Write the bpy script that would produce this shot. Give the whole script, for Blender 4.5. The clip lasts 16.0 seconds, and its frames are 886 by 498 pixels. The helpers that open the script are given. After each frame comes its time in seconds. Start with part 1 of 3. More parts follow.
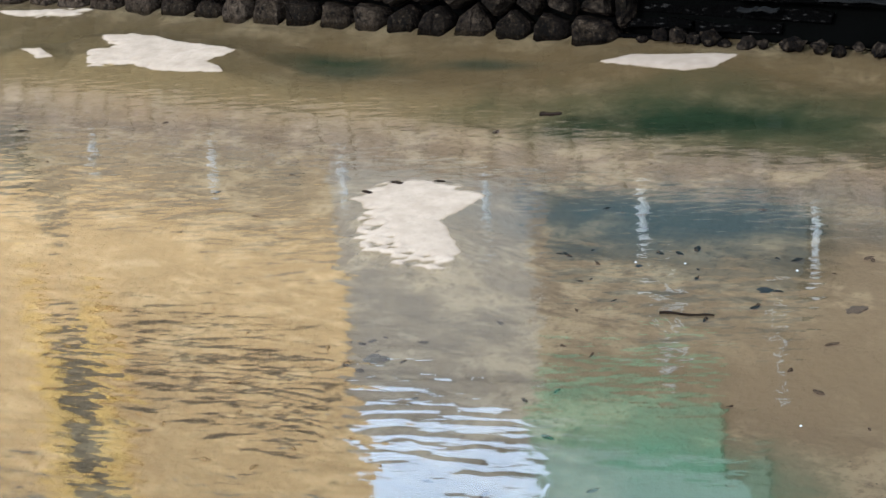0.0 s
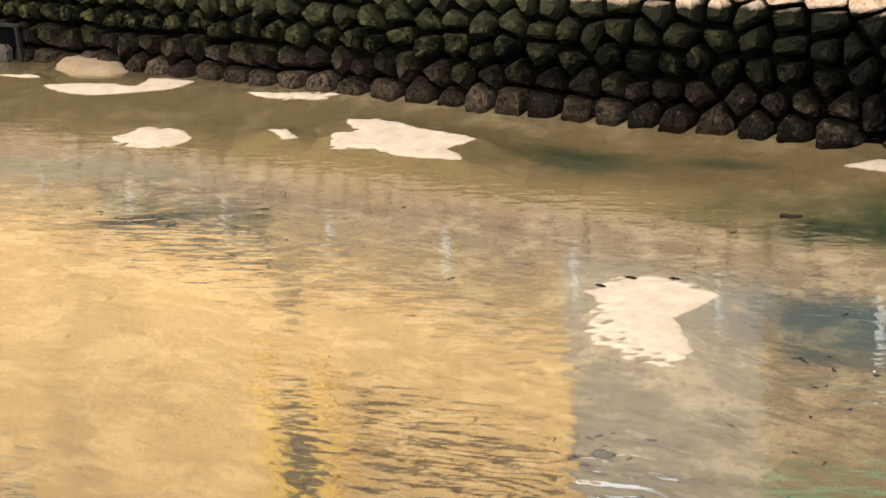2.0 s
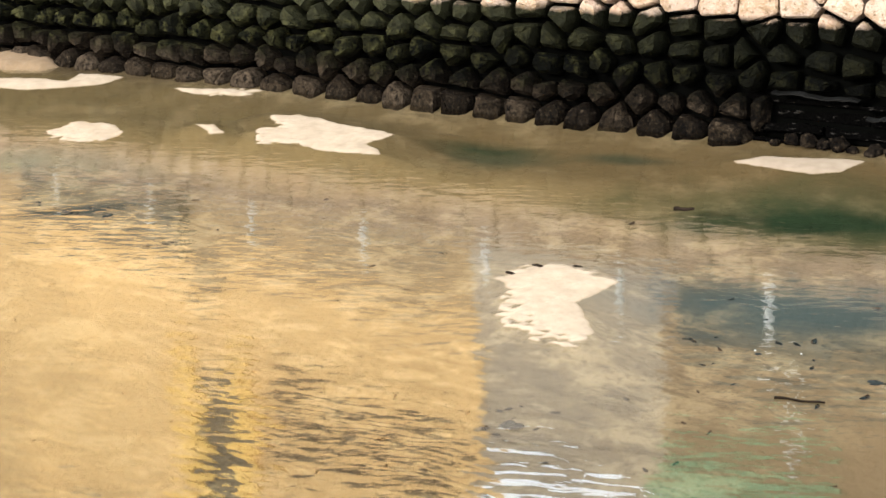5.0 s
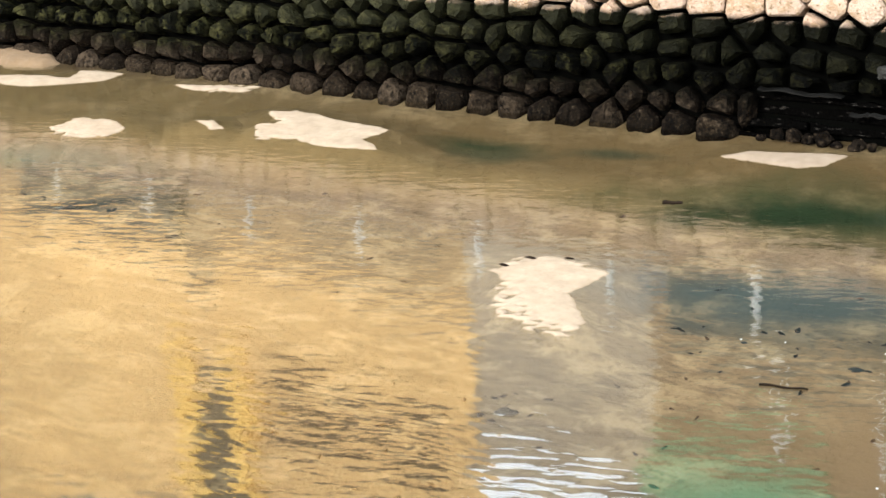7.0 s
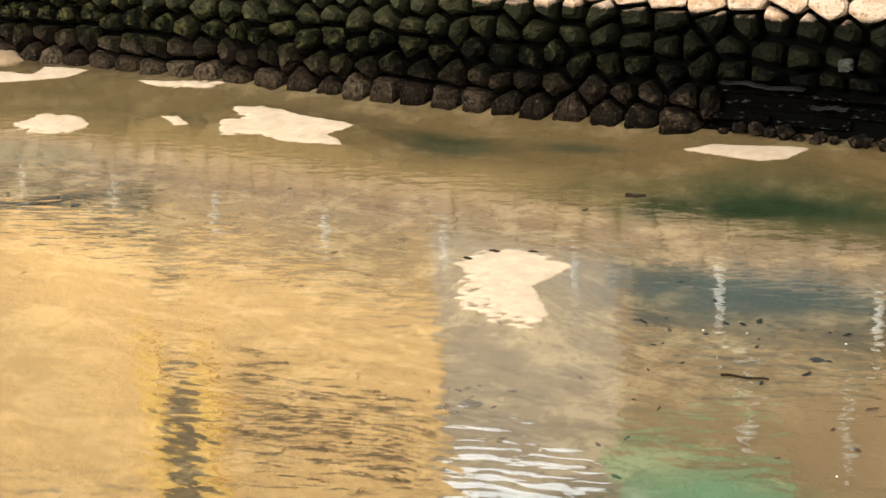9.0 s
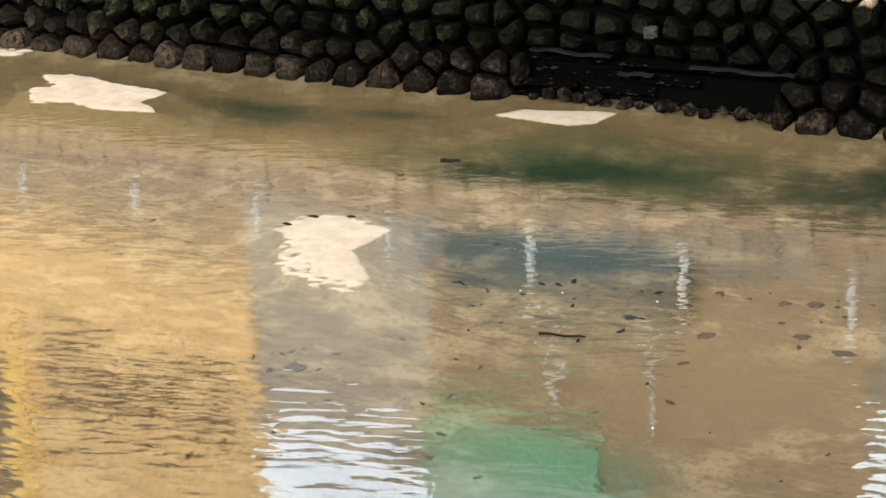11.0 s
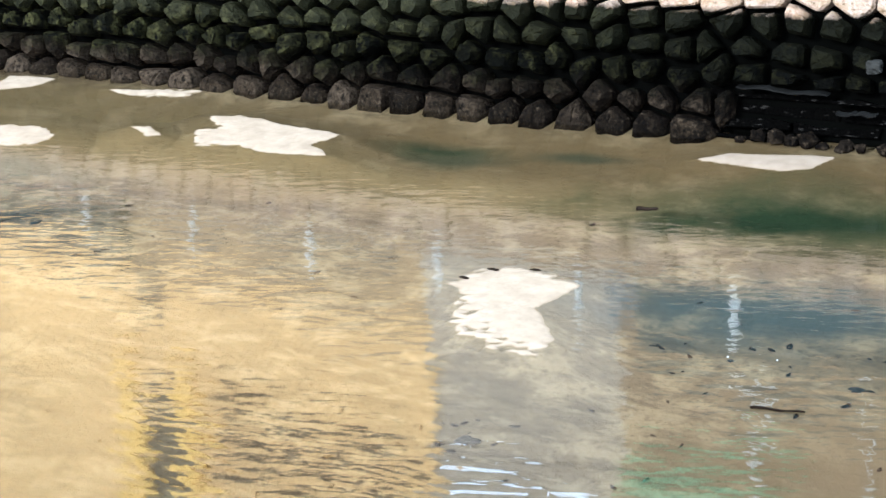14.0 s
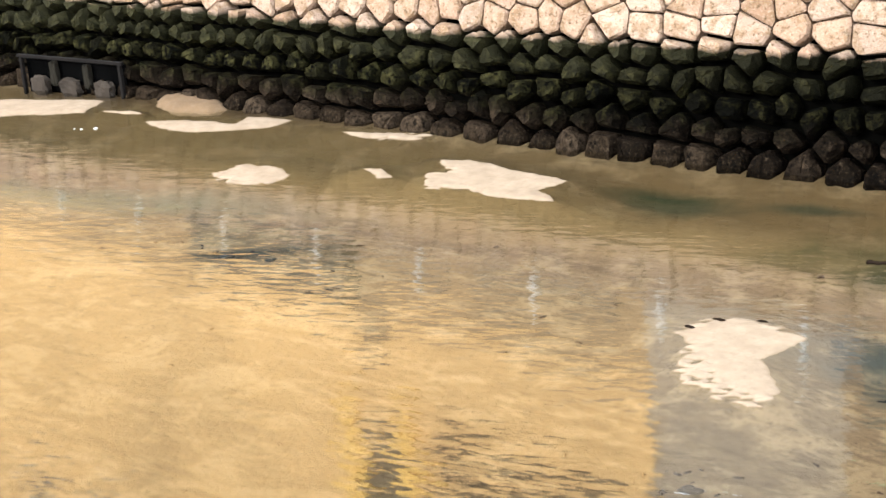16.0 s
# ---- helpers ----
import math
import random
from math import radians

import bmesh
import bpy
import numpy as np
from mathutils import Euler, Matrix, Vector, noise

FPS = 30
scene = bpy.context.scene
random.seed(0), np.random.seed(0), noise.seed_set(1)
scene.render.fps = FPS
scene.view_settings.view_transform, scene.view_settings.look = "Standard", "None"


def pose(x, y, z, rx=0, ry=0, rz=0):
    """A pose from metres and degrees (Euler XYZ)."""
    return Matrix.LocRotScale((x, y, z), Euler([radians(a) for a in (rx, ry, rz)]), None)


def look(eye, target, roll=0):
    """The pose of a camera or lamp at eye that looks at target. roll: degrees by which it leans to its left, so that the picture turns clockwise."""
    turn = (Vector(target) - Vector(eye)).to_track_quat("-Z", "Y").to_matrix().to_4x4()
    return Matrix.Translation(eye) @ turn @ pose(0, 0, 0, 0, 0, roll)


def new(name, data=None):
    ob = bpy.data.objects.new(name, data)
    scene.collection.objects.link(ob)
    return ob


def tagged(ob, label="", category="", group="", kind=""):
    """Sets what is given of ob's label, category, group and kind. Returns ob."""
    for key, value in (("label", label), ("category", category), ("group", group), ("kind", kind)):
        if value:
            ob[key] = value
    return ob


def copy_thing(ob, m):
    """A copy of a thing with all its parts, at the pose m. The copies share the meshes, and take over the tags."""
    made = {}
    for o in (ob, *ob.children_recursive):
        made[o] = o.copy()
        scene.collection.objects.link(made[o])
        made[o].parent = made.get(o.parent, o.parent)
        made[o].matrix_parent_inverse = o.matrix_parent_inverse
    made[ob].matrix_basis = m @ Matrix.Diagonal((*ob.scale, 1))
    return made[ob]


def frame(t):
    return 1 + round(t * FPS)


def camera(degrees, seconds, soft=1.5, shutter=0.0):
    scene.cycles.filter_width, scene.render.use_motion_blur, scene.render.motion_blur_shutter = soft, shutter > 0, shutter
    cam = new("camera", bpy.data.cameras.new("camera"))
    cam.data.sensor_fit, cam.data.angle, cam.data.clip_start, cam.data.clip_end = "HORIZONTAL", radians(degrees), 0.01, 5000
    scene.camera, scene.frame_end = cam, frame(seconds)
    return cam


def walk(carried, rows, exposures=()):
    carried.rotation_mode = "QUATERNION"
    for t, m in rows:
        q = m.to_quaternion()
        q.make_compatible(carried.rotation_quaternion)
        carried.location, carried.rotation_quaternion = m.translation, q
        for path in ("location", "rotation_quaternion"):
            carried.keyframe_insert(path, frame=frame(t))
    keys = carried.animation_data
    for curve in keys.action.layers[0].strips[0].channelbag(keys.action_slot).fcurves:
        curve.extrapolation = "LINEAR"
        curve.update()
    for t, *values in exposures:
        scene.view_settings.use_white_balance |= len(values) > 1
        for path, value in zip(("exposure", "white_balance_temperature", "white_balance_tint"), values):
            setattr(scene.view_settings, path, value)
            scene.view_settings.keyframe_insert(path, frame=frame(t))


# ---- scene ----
# Tidal city river at low water: a sand bed under shallow water, pale sand bars, a stone
# revetment with a tide mark, and a street with buildings that mirror in the water.
# x runs along the far wall, y towards it, z = 0 is the water level.

# ---- camera ----
cam = camera(28.0, 16.0, soft=1.45)
# seconds, x, y, z, heading clockwise from +y, tilt downwards, roll
PATH = [
    (0, 13.541, -15.268, 5.602, -32.07, 24.32, -5.50),
    (0.5, 13.506, -15.244, 5.592, -34.98, 22.34, -5.82),
    (1, 13.480, -15.244, 5.585, -37.17, 21.25, -5.83),
    (1.5, 13.473, -15.251, 5.571, -38.73, 20.84, -5.60),
    (2, 13.490, -15.273, 5.570, -39.65, 20.59, -5.40),
    (2.5, 13.494, -15.256, 5.546, -39.85, 20.43, -5.15),
    (3, 13.588, -15.397, 5.619, -39.16, 20.54, -4.81),
    (3.5, 13.749, -15.659, 5.756, -38.04, 20.80, -4.48),
    (4, 13.873, -15.879, 5.854, -37.12, 20.97, -4.21),
    (4.5, 14.016, -16.074, 5.971, -36.72, 21.18, -4.20),
    (7, 14.371, -16.660, 6.271, -36.19, 21.62, -4.22),
    (7.5, 14.409, -16.665, 6.269, -36.29, 21.60, -4.34),
    (8, 14.417, -16.715, 6.262, -36.20, 21.57, -4.29),
    (8.2, 14.446, -16.677, 6.262, -36.22, 21.63, -4.35),
    (10.3, 14.446, -16.906, 6.252, -30.78, 22.59, -2.90),
    (10.5, 14.451, -16.964, 6.310, -30.02, 22.83, -2.71),
    (11, 14.412, -16.972, 6.327, -28.23, 23.17, -2.28),
    (11.5, 14.376, -16.862, 6.304, -26.71, 23.44, -2.00),
    (12, 14.247, -16.639, 6.221, -25.10, 23.53, -1.61),
    (12.5, 14.132, -16.357, 6.087, -24.78, 23.27, -1.51),
    (13, 13.903, -16.095, 5.951, -26.66, 22.78, -1.86),
    (13.5, 13.746, -15.716, 5.745, -30.92, 21.89, -3.30),
    (14, 13.609, -15.518, 5.634, -34.81, 21.03, -4.18),
    (14.5, 13.606, -15.542, 5.625, -37.74, 20.17, -4.69),
    (15, 13.656, -15.599, 5.705, -39.96, 19.60, -4.95),
    (15.5, 13.626, -15.616, 5.658, -41.37, 19.08, -4.95),
    (16, 13.648, -15.689, 5.723, -42.14, 19.08, -5.13),
]
EXPOSURES = [
    (0, 1.12, 5000, 6), (0.5, 1.13, 5350, 7), (1, 1.2, 5650, 8), (1.5, 1.33, 6150, 8), (2.5, 1.37, 6200, 8), (4, 1.45, 6050, 7), (7, 1.43, 5900, 6), (8.2, 1.45, 6300, 6),
    (10.3, 1.27, 6850, 6), (11, 1.35, 5850, 6), (12, 1.6, 5100, 4), (12.5, 1.62, 4950, 3), (13.5, 1.62, 4800, 3), (14.2, 1.55, 5100, 4), (15, 1.48, 5600, 6), (16, 1.38, 5900, 9),
]
walk(cam, [(t, pose(x, y, z, 90 - tilt, 0, -heading) @ pose(0, 0, 0, 0, 0, roll))
           for t, x, y, z, heading, tilt, roll in PATH], EXPOSURES)

# ---- world and sun ----
SUN_EL, SUN_AZ = radians(27), radians(197)      # azimuth clockwise from +y
world = bpy.data.worlds.new("sky")
scene.world = world
world.use_nodes = True
wn = world.node_tree.nodes
sky = wn.new("ShaderNodeTexSky")
sky.sky_type, sky.sun_disc = "NISHITA", False
sky.sun_elevation, sky.sun_rotation = SUN_EL, SUN_AZ
sky.air_density, sky.dust_density, sky.ozone_density = 1.0, 3.0, 1.0
wn["Background"].inputs["Strength"].default_value = 0.12
world.node_tree.links.new(sky.outputs["Color"], wn["Background"].inputs["Color"])
# thin bright cloud over the whole sky
cloud, puffs, cover, veil = wn.new("ShaderNodeBackground"), wn.new("ShaderNodeTexNoise"), wn.new("ShaderNodeMapRange"), wn.new("ShaderNodeMixShader")
where = wn.new("ShaderNodeTexCoord")
cloud.inputs["Color"].default_value, cloud.inputs["Strength"].default_value = (0.98, 0.99, 1.0, 1), 2.0
puffs.inputs["Scale"].default_value, puffs.inputs["Detail"].default_value = 2.2, 5
cover.inputs["From Min"].default_value, cover.inputs["From Max"].default_value, cover.inputs["To Min"].default_value = 0.32, 0.62, 0.72
for a, b in ((where.outputs["Generated"], puffs.inputs["Vector"]), (puffs.outputs["Fac"], cover.inputs["Value"]), (cover.outputs["Result"], veil.inputs[0]),
             (wn["Background"].outputs[0], veil.inputs[1]), (cloud.outputs[0], veil.inputs[2]), (veil.outputs[0], wn["World Output"].inputs["Surface"])):
    world.node_tree.links.new(a, b)
sun = new("sun", bpy.data.lights.new("sun", "SUN"))
sun.data.energy, sun.data.angle, sun.data.color = 2.4, radians(8), (1.0, 0.93, 0.82)
sun_from = Vector((math.sin(SUN_AZ) * math.cos(SUN_EL), math.cos(SUN_AZ) * math.cos(SUN_EL), math.sin(SUN_EL)))
sun.matrix_world = look(sun_from * 60, (0, 0, 0))


# ---- materials ----
class Nodes:
    """A small helper to write node materials."""

    def __init__(self, name):
        self.mat = bpy.data.materials.new(name)
        self.mat.use_nodes = True
        self.tree = self.mat.node_tree
        self.bsdf = self.tree.nodes["Principled BSDF"]
        self.out = self.tree.nodes["Material Output"]

    def add(self, kind, **values):
        node = self.tree.nodes.new("ShaderNode" + kind)
        for key, value in values.items():
            node.inputs[key.replace("_", " ")].default_value = value
        return node

    def join(self, a, b):
        self.tree.links.new(a, b)

    def place(self):
        return self.add("NewGeometry").outputs["Position"]

    def noise(self, scale, detail=4, vector=None, stretch=None, rough=0.55):
        n = self.add("TexNoise", Scale=scale, Detail=detail, Roughness=rough)
        v = vector or self.place()
        if stretch:
            m = self.add("Mapping")
            m.inputs["Scale"].default_value = stretch
            self.join(v, m.inputs["Vector"])
            v = m.outputs["Vector"]
        self.join(v, n.inputs["Vector"])
        return n.outputs["Fac"]

    def ramp(self, fac, *stops):
        r = self.tree.nodes.new("ShaderNodeValToRGB")
        el = r.color_ramp.elements
        while len(el) < len(stops):
            el.new(0.5)
        for e, (p, c) in zip(el, stops):
            e.position = p
            e.color = (*c, 1) if len(c) == 3 else c
        self.join(fac, r.inputs["Fac"])
        return r.outputs["Color"]

    def mask(self, fac, lo, hi):
        r = self.tree.nodes.new("ShaderNodeMapRange")
        r.inputs["From Min"].default_value, r.inputs["From Max"].default_value = lo, hi
        self.join(fac, r.inputs["Value"])
        return r.outputs["Result"]

    def math(self, op, a, b=0.0):
        n = self.tree.nodes.new("ShaderNodeMath")
        n.operation = op
        for i, v in enumerate((a, b)):
            if isinstance(v, (int, float)):
                n.inputs[i].default_value = v
            else:
                self.join(v, n.inputs[i])
        return n.outputs[0]

    def mix(self, fac, a, b, how="MIX"):
        n = self.tree.nodes.new("ShaderNodeMix")
        n.data_type, n.blend_type = "RGBA", how
        if isinstance(fac, (int, float)):
            n.inputs[0].default_value = fac
        else:
            self.join(fac, n.inputs[0])
        for i, v in ((6, a), (7, b)):
            if isinstance(v, tuple):
                n.inputs[i].default_value = (*v, 1)
            else:
                self.join(v, n.inputs[i])
        return n.outputs[2]

    def bump(self, height, strength, distance=0.02):
        n = self.add("Bump", Strength=strength, Distance=distance)
        self.join(height, n.inputs["Height"])
        return n.outputs["Normal"]

    def done(self, colour, rough=0.8, normal=None, metal=0.0, spec=0.3):
        b = self.bsdf.inputs
        for key, value in (("Base Color", colour), ("Roughness", rough), ("Normal", normal)):
            if value is None:
                continue
            if isinstance(value, tuple):
                b[key].default_value = (*value, 1)
            elif isinstance(value, (int, float)):
                b[key].default_value = value
            else:
                self.join(value, b[key])
        b["Metallic"].default_value, b["Specular IOR Level"].default_value = metal, spec
        return self.mat


def painted(name, colour, rough=0.6, vary=0.25, scale=3.0, metal=0.0, spec=0.3):
    """Plaster, paint or metal with stains at two scales and a fine grain."""
    n = Nodes(name)
    big, small = n.noise(scale * 0.2, 3), n.noise(scale * 9, 5)
    c = n.mix(n.mask(big, 0.35, 0.7), colour, tuple(v * (1 - vary) for v in colour))
    c = n.mix(n.math("MULTIPLY", n.mask(small, 0.5, 0.75), 0.35), c, tuple(v * (1 - 1.6 * vary) for v in colour))
    return n.done(c, rough, n.bump(small, 0.2, 0.01), metal, spec)


TIDE = 1.16     # height of the high-water mark on the wall


def stone_material(name, joined=False):
    n = Nodes(name)
    if joined:
        rnd = n.add("NewGeometry").outputs["Random Per Island"]
    else:
        rnd = n.add("ObjectInfo").outputs["Random"]
    grain, patch, broad = n.noise(38, 6), n.noise(7, 5), n.noise(1.3, 3)
    dry = n.ramp(rnd, (0.0, (0.26, 0.165, 0.115)), (0.3, (0.35, 0.24, 0.18)), (0.6, (0.41, 0.30, 0.24)), (0.85, (0.31, 0.225, 0.18)), (1.0, (0.385, 0.25, 0.185)))
    dry = n.mix(n.math("MULTIPLY", n.mask(patch, 0.46, 0.62), 0.8), dry, (0.21, 0.135, 0.08))
    dry = n.mix(n.mask(n.noise(21, 4), 0.56, 0.68), dry, (0.13, 0.085, 0.05))
    dry = n.mix(n.math("MULTIPLY", n.mask(grain, 0.5, 0.7), 0.5), dry, (0.42, 0.34, 0.28))
    dry = n.mix(1.0, dry, (0.86, 0.85, 0.78), 'MULTIPLY')
    moss = n.ramp(rnd, (0.0, (0.0015, 0.0018, 0.001)), (0.3, (0.006, 0.0056, 0.003)), (0.6, (0.0145, 0.0135, 0.006)), (0.85, (0.0082, 0.0085, 0.0037)), (1.0, (0.003, 0.003, 0.002)))
    moss = n.mix(n.mask(patch, 0.46, 0.68), moss, (0.041, 0.037, 0.014))
    moss = n.mix(n.mask(n.noise(17, 3), 0.54, 0.62), moss, (0.0012, 0.0013, 0.001))
    moss = n.mix(n.mask(grain, 0.56, 0.7), moss, (0.0015, 0.0018, 0.0012))
    silt = n.ramp(rnd, (0.0, (0.008, 0.0056, 0.0036)), (0.5, (0.019, 0.013, 0.008)), (1.0, (0.044, 0.031, 0.02)))
    silt = n.mix(n.mask(n.noise(15, 4), 0.46, 0.68), silt, (0.003, 0.0025, 0.002))
    silt = n.mix(n.mask(grain, 0.5, 0.74), silt, (0.004, 0.003, 0.0025))
    silt = n.mix(n.math("MULTIPLY", n.mask(n.noise(27, 5, rough=0.7), 0.55, 0.66), 0.45), silt, (0.085, 0.06, 0.038))
    sep = n.add("SeparateXYZ")
    n.join(n.place(), sep.inputs[0])
    z = n.math("ADD", sep.outputs["Z"], n.math("MULTIPLY", n.math("SUBTRACT", patch, 0.5), 0.10))
    low = n.mask(n.math("ADD", z, n.math("MULTIPLY", n.math("SUBTRACT", broad, 0.5), 0.5)), 0.50, 0.28)
    moss = n.mix(n.math("MULTIPLY", n.mask(z, 0.74, 1.0), 0.6), moss, (0.026, 0.0245, 0.0125))     # dried grey growth under the mark
    # a belt blended towards black, widest along the stretch beside the broken slabs
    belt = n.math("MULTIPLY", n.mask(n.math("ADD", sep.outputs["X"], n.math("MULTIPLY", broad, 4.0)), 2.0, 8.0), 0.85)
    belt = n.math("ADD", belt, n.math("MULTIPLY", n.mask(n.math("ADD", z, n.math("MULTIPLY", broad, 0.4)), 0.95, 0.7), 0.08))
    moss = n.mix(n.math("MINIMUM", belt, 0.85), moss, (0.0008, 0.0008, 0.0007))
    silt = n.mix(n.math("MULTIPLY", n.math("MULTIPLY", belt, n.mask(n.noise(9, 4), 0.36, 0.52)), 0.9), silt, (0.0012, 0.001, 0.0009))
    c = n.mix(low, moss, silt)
    # a patchy band low on the wall is blended towards black
    dark_band = n.math("MULTIPLY", n.math("MULTIPLY", n.mask(z, 0.20, 0.34), n.mask(z, 0.74, 0.56)), n.mask(n.noise(5, 4), 0.34, 0.5))
    c = n.mix(n.math("MULTIPLY", dark_band, 0.5), c, (0.0016, 0.0014, 0.0011))
    mark = n.math("SUBTRACT", z, n.math("MULTIPLY", n.math("ABSOLUTE", n.math("ADD", sep.outputs["X"], 1.0)), 0.011))
    c = n.mix(n.mask(mark, TIDE - 0.035, TIDE + 0.03), c, dry)
    h = n.math("ADD", n.math("MULTIPLY", grain, 0.5), patch)
    return n.done(c, n.mask(z, TIDE + 0.3, TIDE - 0.6), n.bump(h, 0.9, 0.06), 0, 0.012)


# near-black puts the recessed stretch's shade into the slabs' own colour
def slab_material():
    n = Nodes("shade_black_slab")
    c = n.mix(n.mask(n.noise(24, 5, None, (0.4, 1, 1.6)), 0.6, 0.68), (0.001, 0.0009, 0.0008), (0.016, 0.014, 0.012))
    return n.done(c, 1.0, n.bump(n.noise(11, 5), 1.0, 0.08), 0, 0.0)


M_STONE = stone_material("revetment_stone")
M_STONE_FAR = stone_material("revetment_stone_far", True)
# near-black fill: the shade inside the open joints is put into its colour
M_JOINT = painted("joint_shade", (0.0012, 0.0012, 0.001), 1.0, 0.3, 4, 0, 0.0)


def sand_material(name, light, deep):
    n = Nodes(name)
    grain, patch = n.noise(120, 3), n.noise(5, 5)
    c = n.mix(n.mask(patch, 0.35, 0.7), light, deep)
    c = n.mix(n.math("MULTIPLY", n.mask(grain, 0.5, 0.7), 0.35), c, (0.16, 0.12, 0.085))
    c = n.mix(n.math("MULTIPLY", n.mask(n.noise(19, 4, rough=0.65), 0.5, 0.7), 0.4), c, (0.15, 0.11, 0.074))
    sep = n.add("SeparateXYZ")
    n.join(n.place(), sep.inputs[0])
    wet = n.mask(sep.outputs["Z"], 0.006, -0.004)
    c = n.mix(wet, c, (0.16, 0.115, 0.065))
    return n.done(c, 0.9, n.bump(grain, 0.25, 0.006), 0, 0.15)


def bed_material():
    n = Nodes("wet_river_sand")
    p = n.place()
    broad, patch, fine, streak = n.noise(0.35, 4), n.noise(1.6, 5, rough=0.62), n.noise(14, 5), n.noise(2.6, 5, stretch=(0.5, 1.5, 1), rough=0.68)
    c = n.mix(n.mask(broad, 0.36, 0.64), (0.138, 0.096, 0.049), (0.113, 0.082, 0.046))
    c = n.mix(n.mask(patch, 0.5, 0.6), c, (0.225, 0.166, 0.094))
    c = n.mix(n.math("MULTIPLY", n.mask(streak, 0.5, 0.64), 0.78), c, (0.065, 0.047, 0.025))
    c = n.mix(n.math("MULTIPLY", n.mask(fine, 0.53, 0.70), 0.55), c, (0.054, 0.037, 0.019))
    # pale rippled drifts and small dark clots
    drifts = n.noise(4.2, 6, stretch=(0.55, 1.4, 1), rough=0.7)
    c = n.mix(n.math("MULTIPLY", n.mask(drifts, 0.54, 0.66), 0.6), c, (0.25, 0.19, 0.115))
    c = n.mix(n.math("MULTIPLY", n.mask(n.noise(9, 4, rough=0.7), 0.60, 0.70), 0.6), c, (0.05, 0.036, 0.02))
    specks = n.noise(34, 2)
    c = n.mix(n.math("MULTIPLY", n.mask(specks, 0.67, 0.72), 0.75), c, (0.027, 0.019, 0.011))
    # beds of green weed, each with its own outline; other patches paint mirrored bank tones into the sand
    # (0.3, -4.35), (8.5, -3.25): dark reflections put into colour; (1.5, -2.0) lifts a dark one
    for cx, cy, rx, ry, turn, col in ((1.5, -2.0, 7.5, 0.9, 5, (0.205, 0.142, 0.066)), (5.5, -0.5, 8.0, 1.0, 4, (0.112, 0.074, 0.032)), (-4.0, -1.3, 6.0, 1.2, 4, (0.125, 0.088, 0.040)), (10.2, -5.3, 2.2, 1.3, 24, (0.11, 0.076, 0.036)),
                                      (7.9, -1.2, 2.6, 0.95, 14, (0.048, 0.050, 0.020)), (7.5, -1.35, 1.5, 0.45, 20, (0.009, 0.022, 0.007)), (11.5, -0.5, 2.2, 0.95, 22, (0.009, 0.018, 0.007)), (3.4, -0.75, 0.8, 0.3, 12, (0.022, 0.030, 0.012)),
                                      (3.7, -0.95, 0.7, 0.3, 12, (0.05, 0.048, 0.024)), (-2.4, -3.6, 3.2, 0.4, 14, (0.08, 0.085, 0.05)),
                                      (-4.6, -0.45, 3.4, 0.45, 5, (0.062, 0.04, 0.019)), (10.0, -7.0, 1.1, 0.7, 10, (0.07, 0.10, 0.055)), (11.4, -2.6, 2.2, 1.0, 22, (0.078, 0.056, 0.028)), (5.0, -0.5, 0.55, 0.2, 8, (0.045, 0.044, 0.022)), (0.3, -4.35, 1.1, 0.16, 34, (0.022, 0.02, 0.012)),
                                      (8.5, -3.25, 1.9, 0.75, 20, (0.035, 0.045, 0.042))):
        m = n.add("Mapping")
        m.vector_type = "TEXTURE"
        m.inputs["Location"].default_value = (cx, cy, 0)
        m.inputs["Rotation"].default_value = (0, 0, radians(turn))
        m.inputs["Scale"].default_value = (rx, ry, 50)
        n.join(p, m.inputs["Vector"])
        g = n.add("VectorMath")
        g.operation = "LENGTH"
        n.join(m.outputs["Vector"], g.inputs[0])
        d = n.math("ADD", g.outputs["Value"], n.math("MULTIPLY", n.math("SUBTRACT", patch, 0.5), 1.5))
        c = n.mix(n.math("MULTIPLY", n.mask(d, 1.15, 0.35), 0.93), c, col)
    return n.done(c, 0.85, n.bump(n.math("ADD", fine, patch), 0.4, 0.03), 0, 0.2)


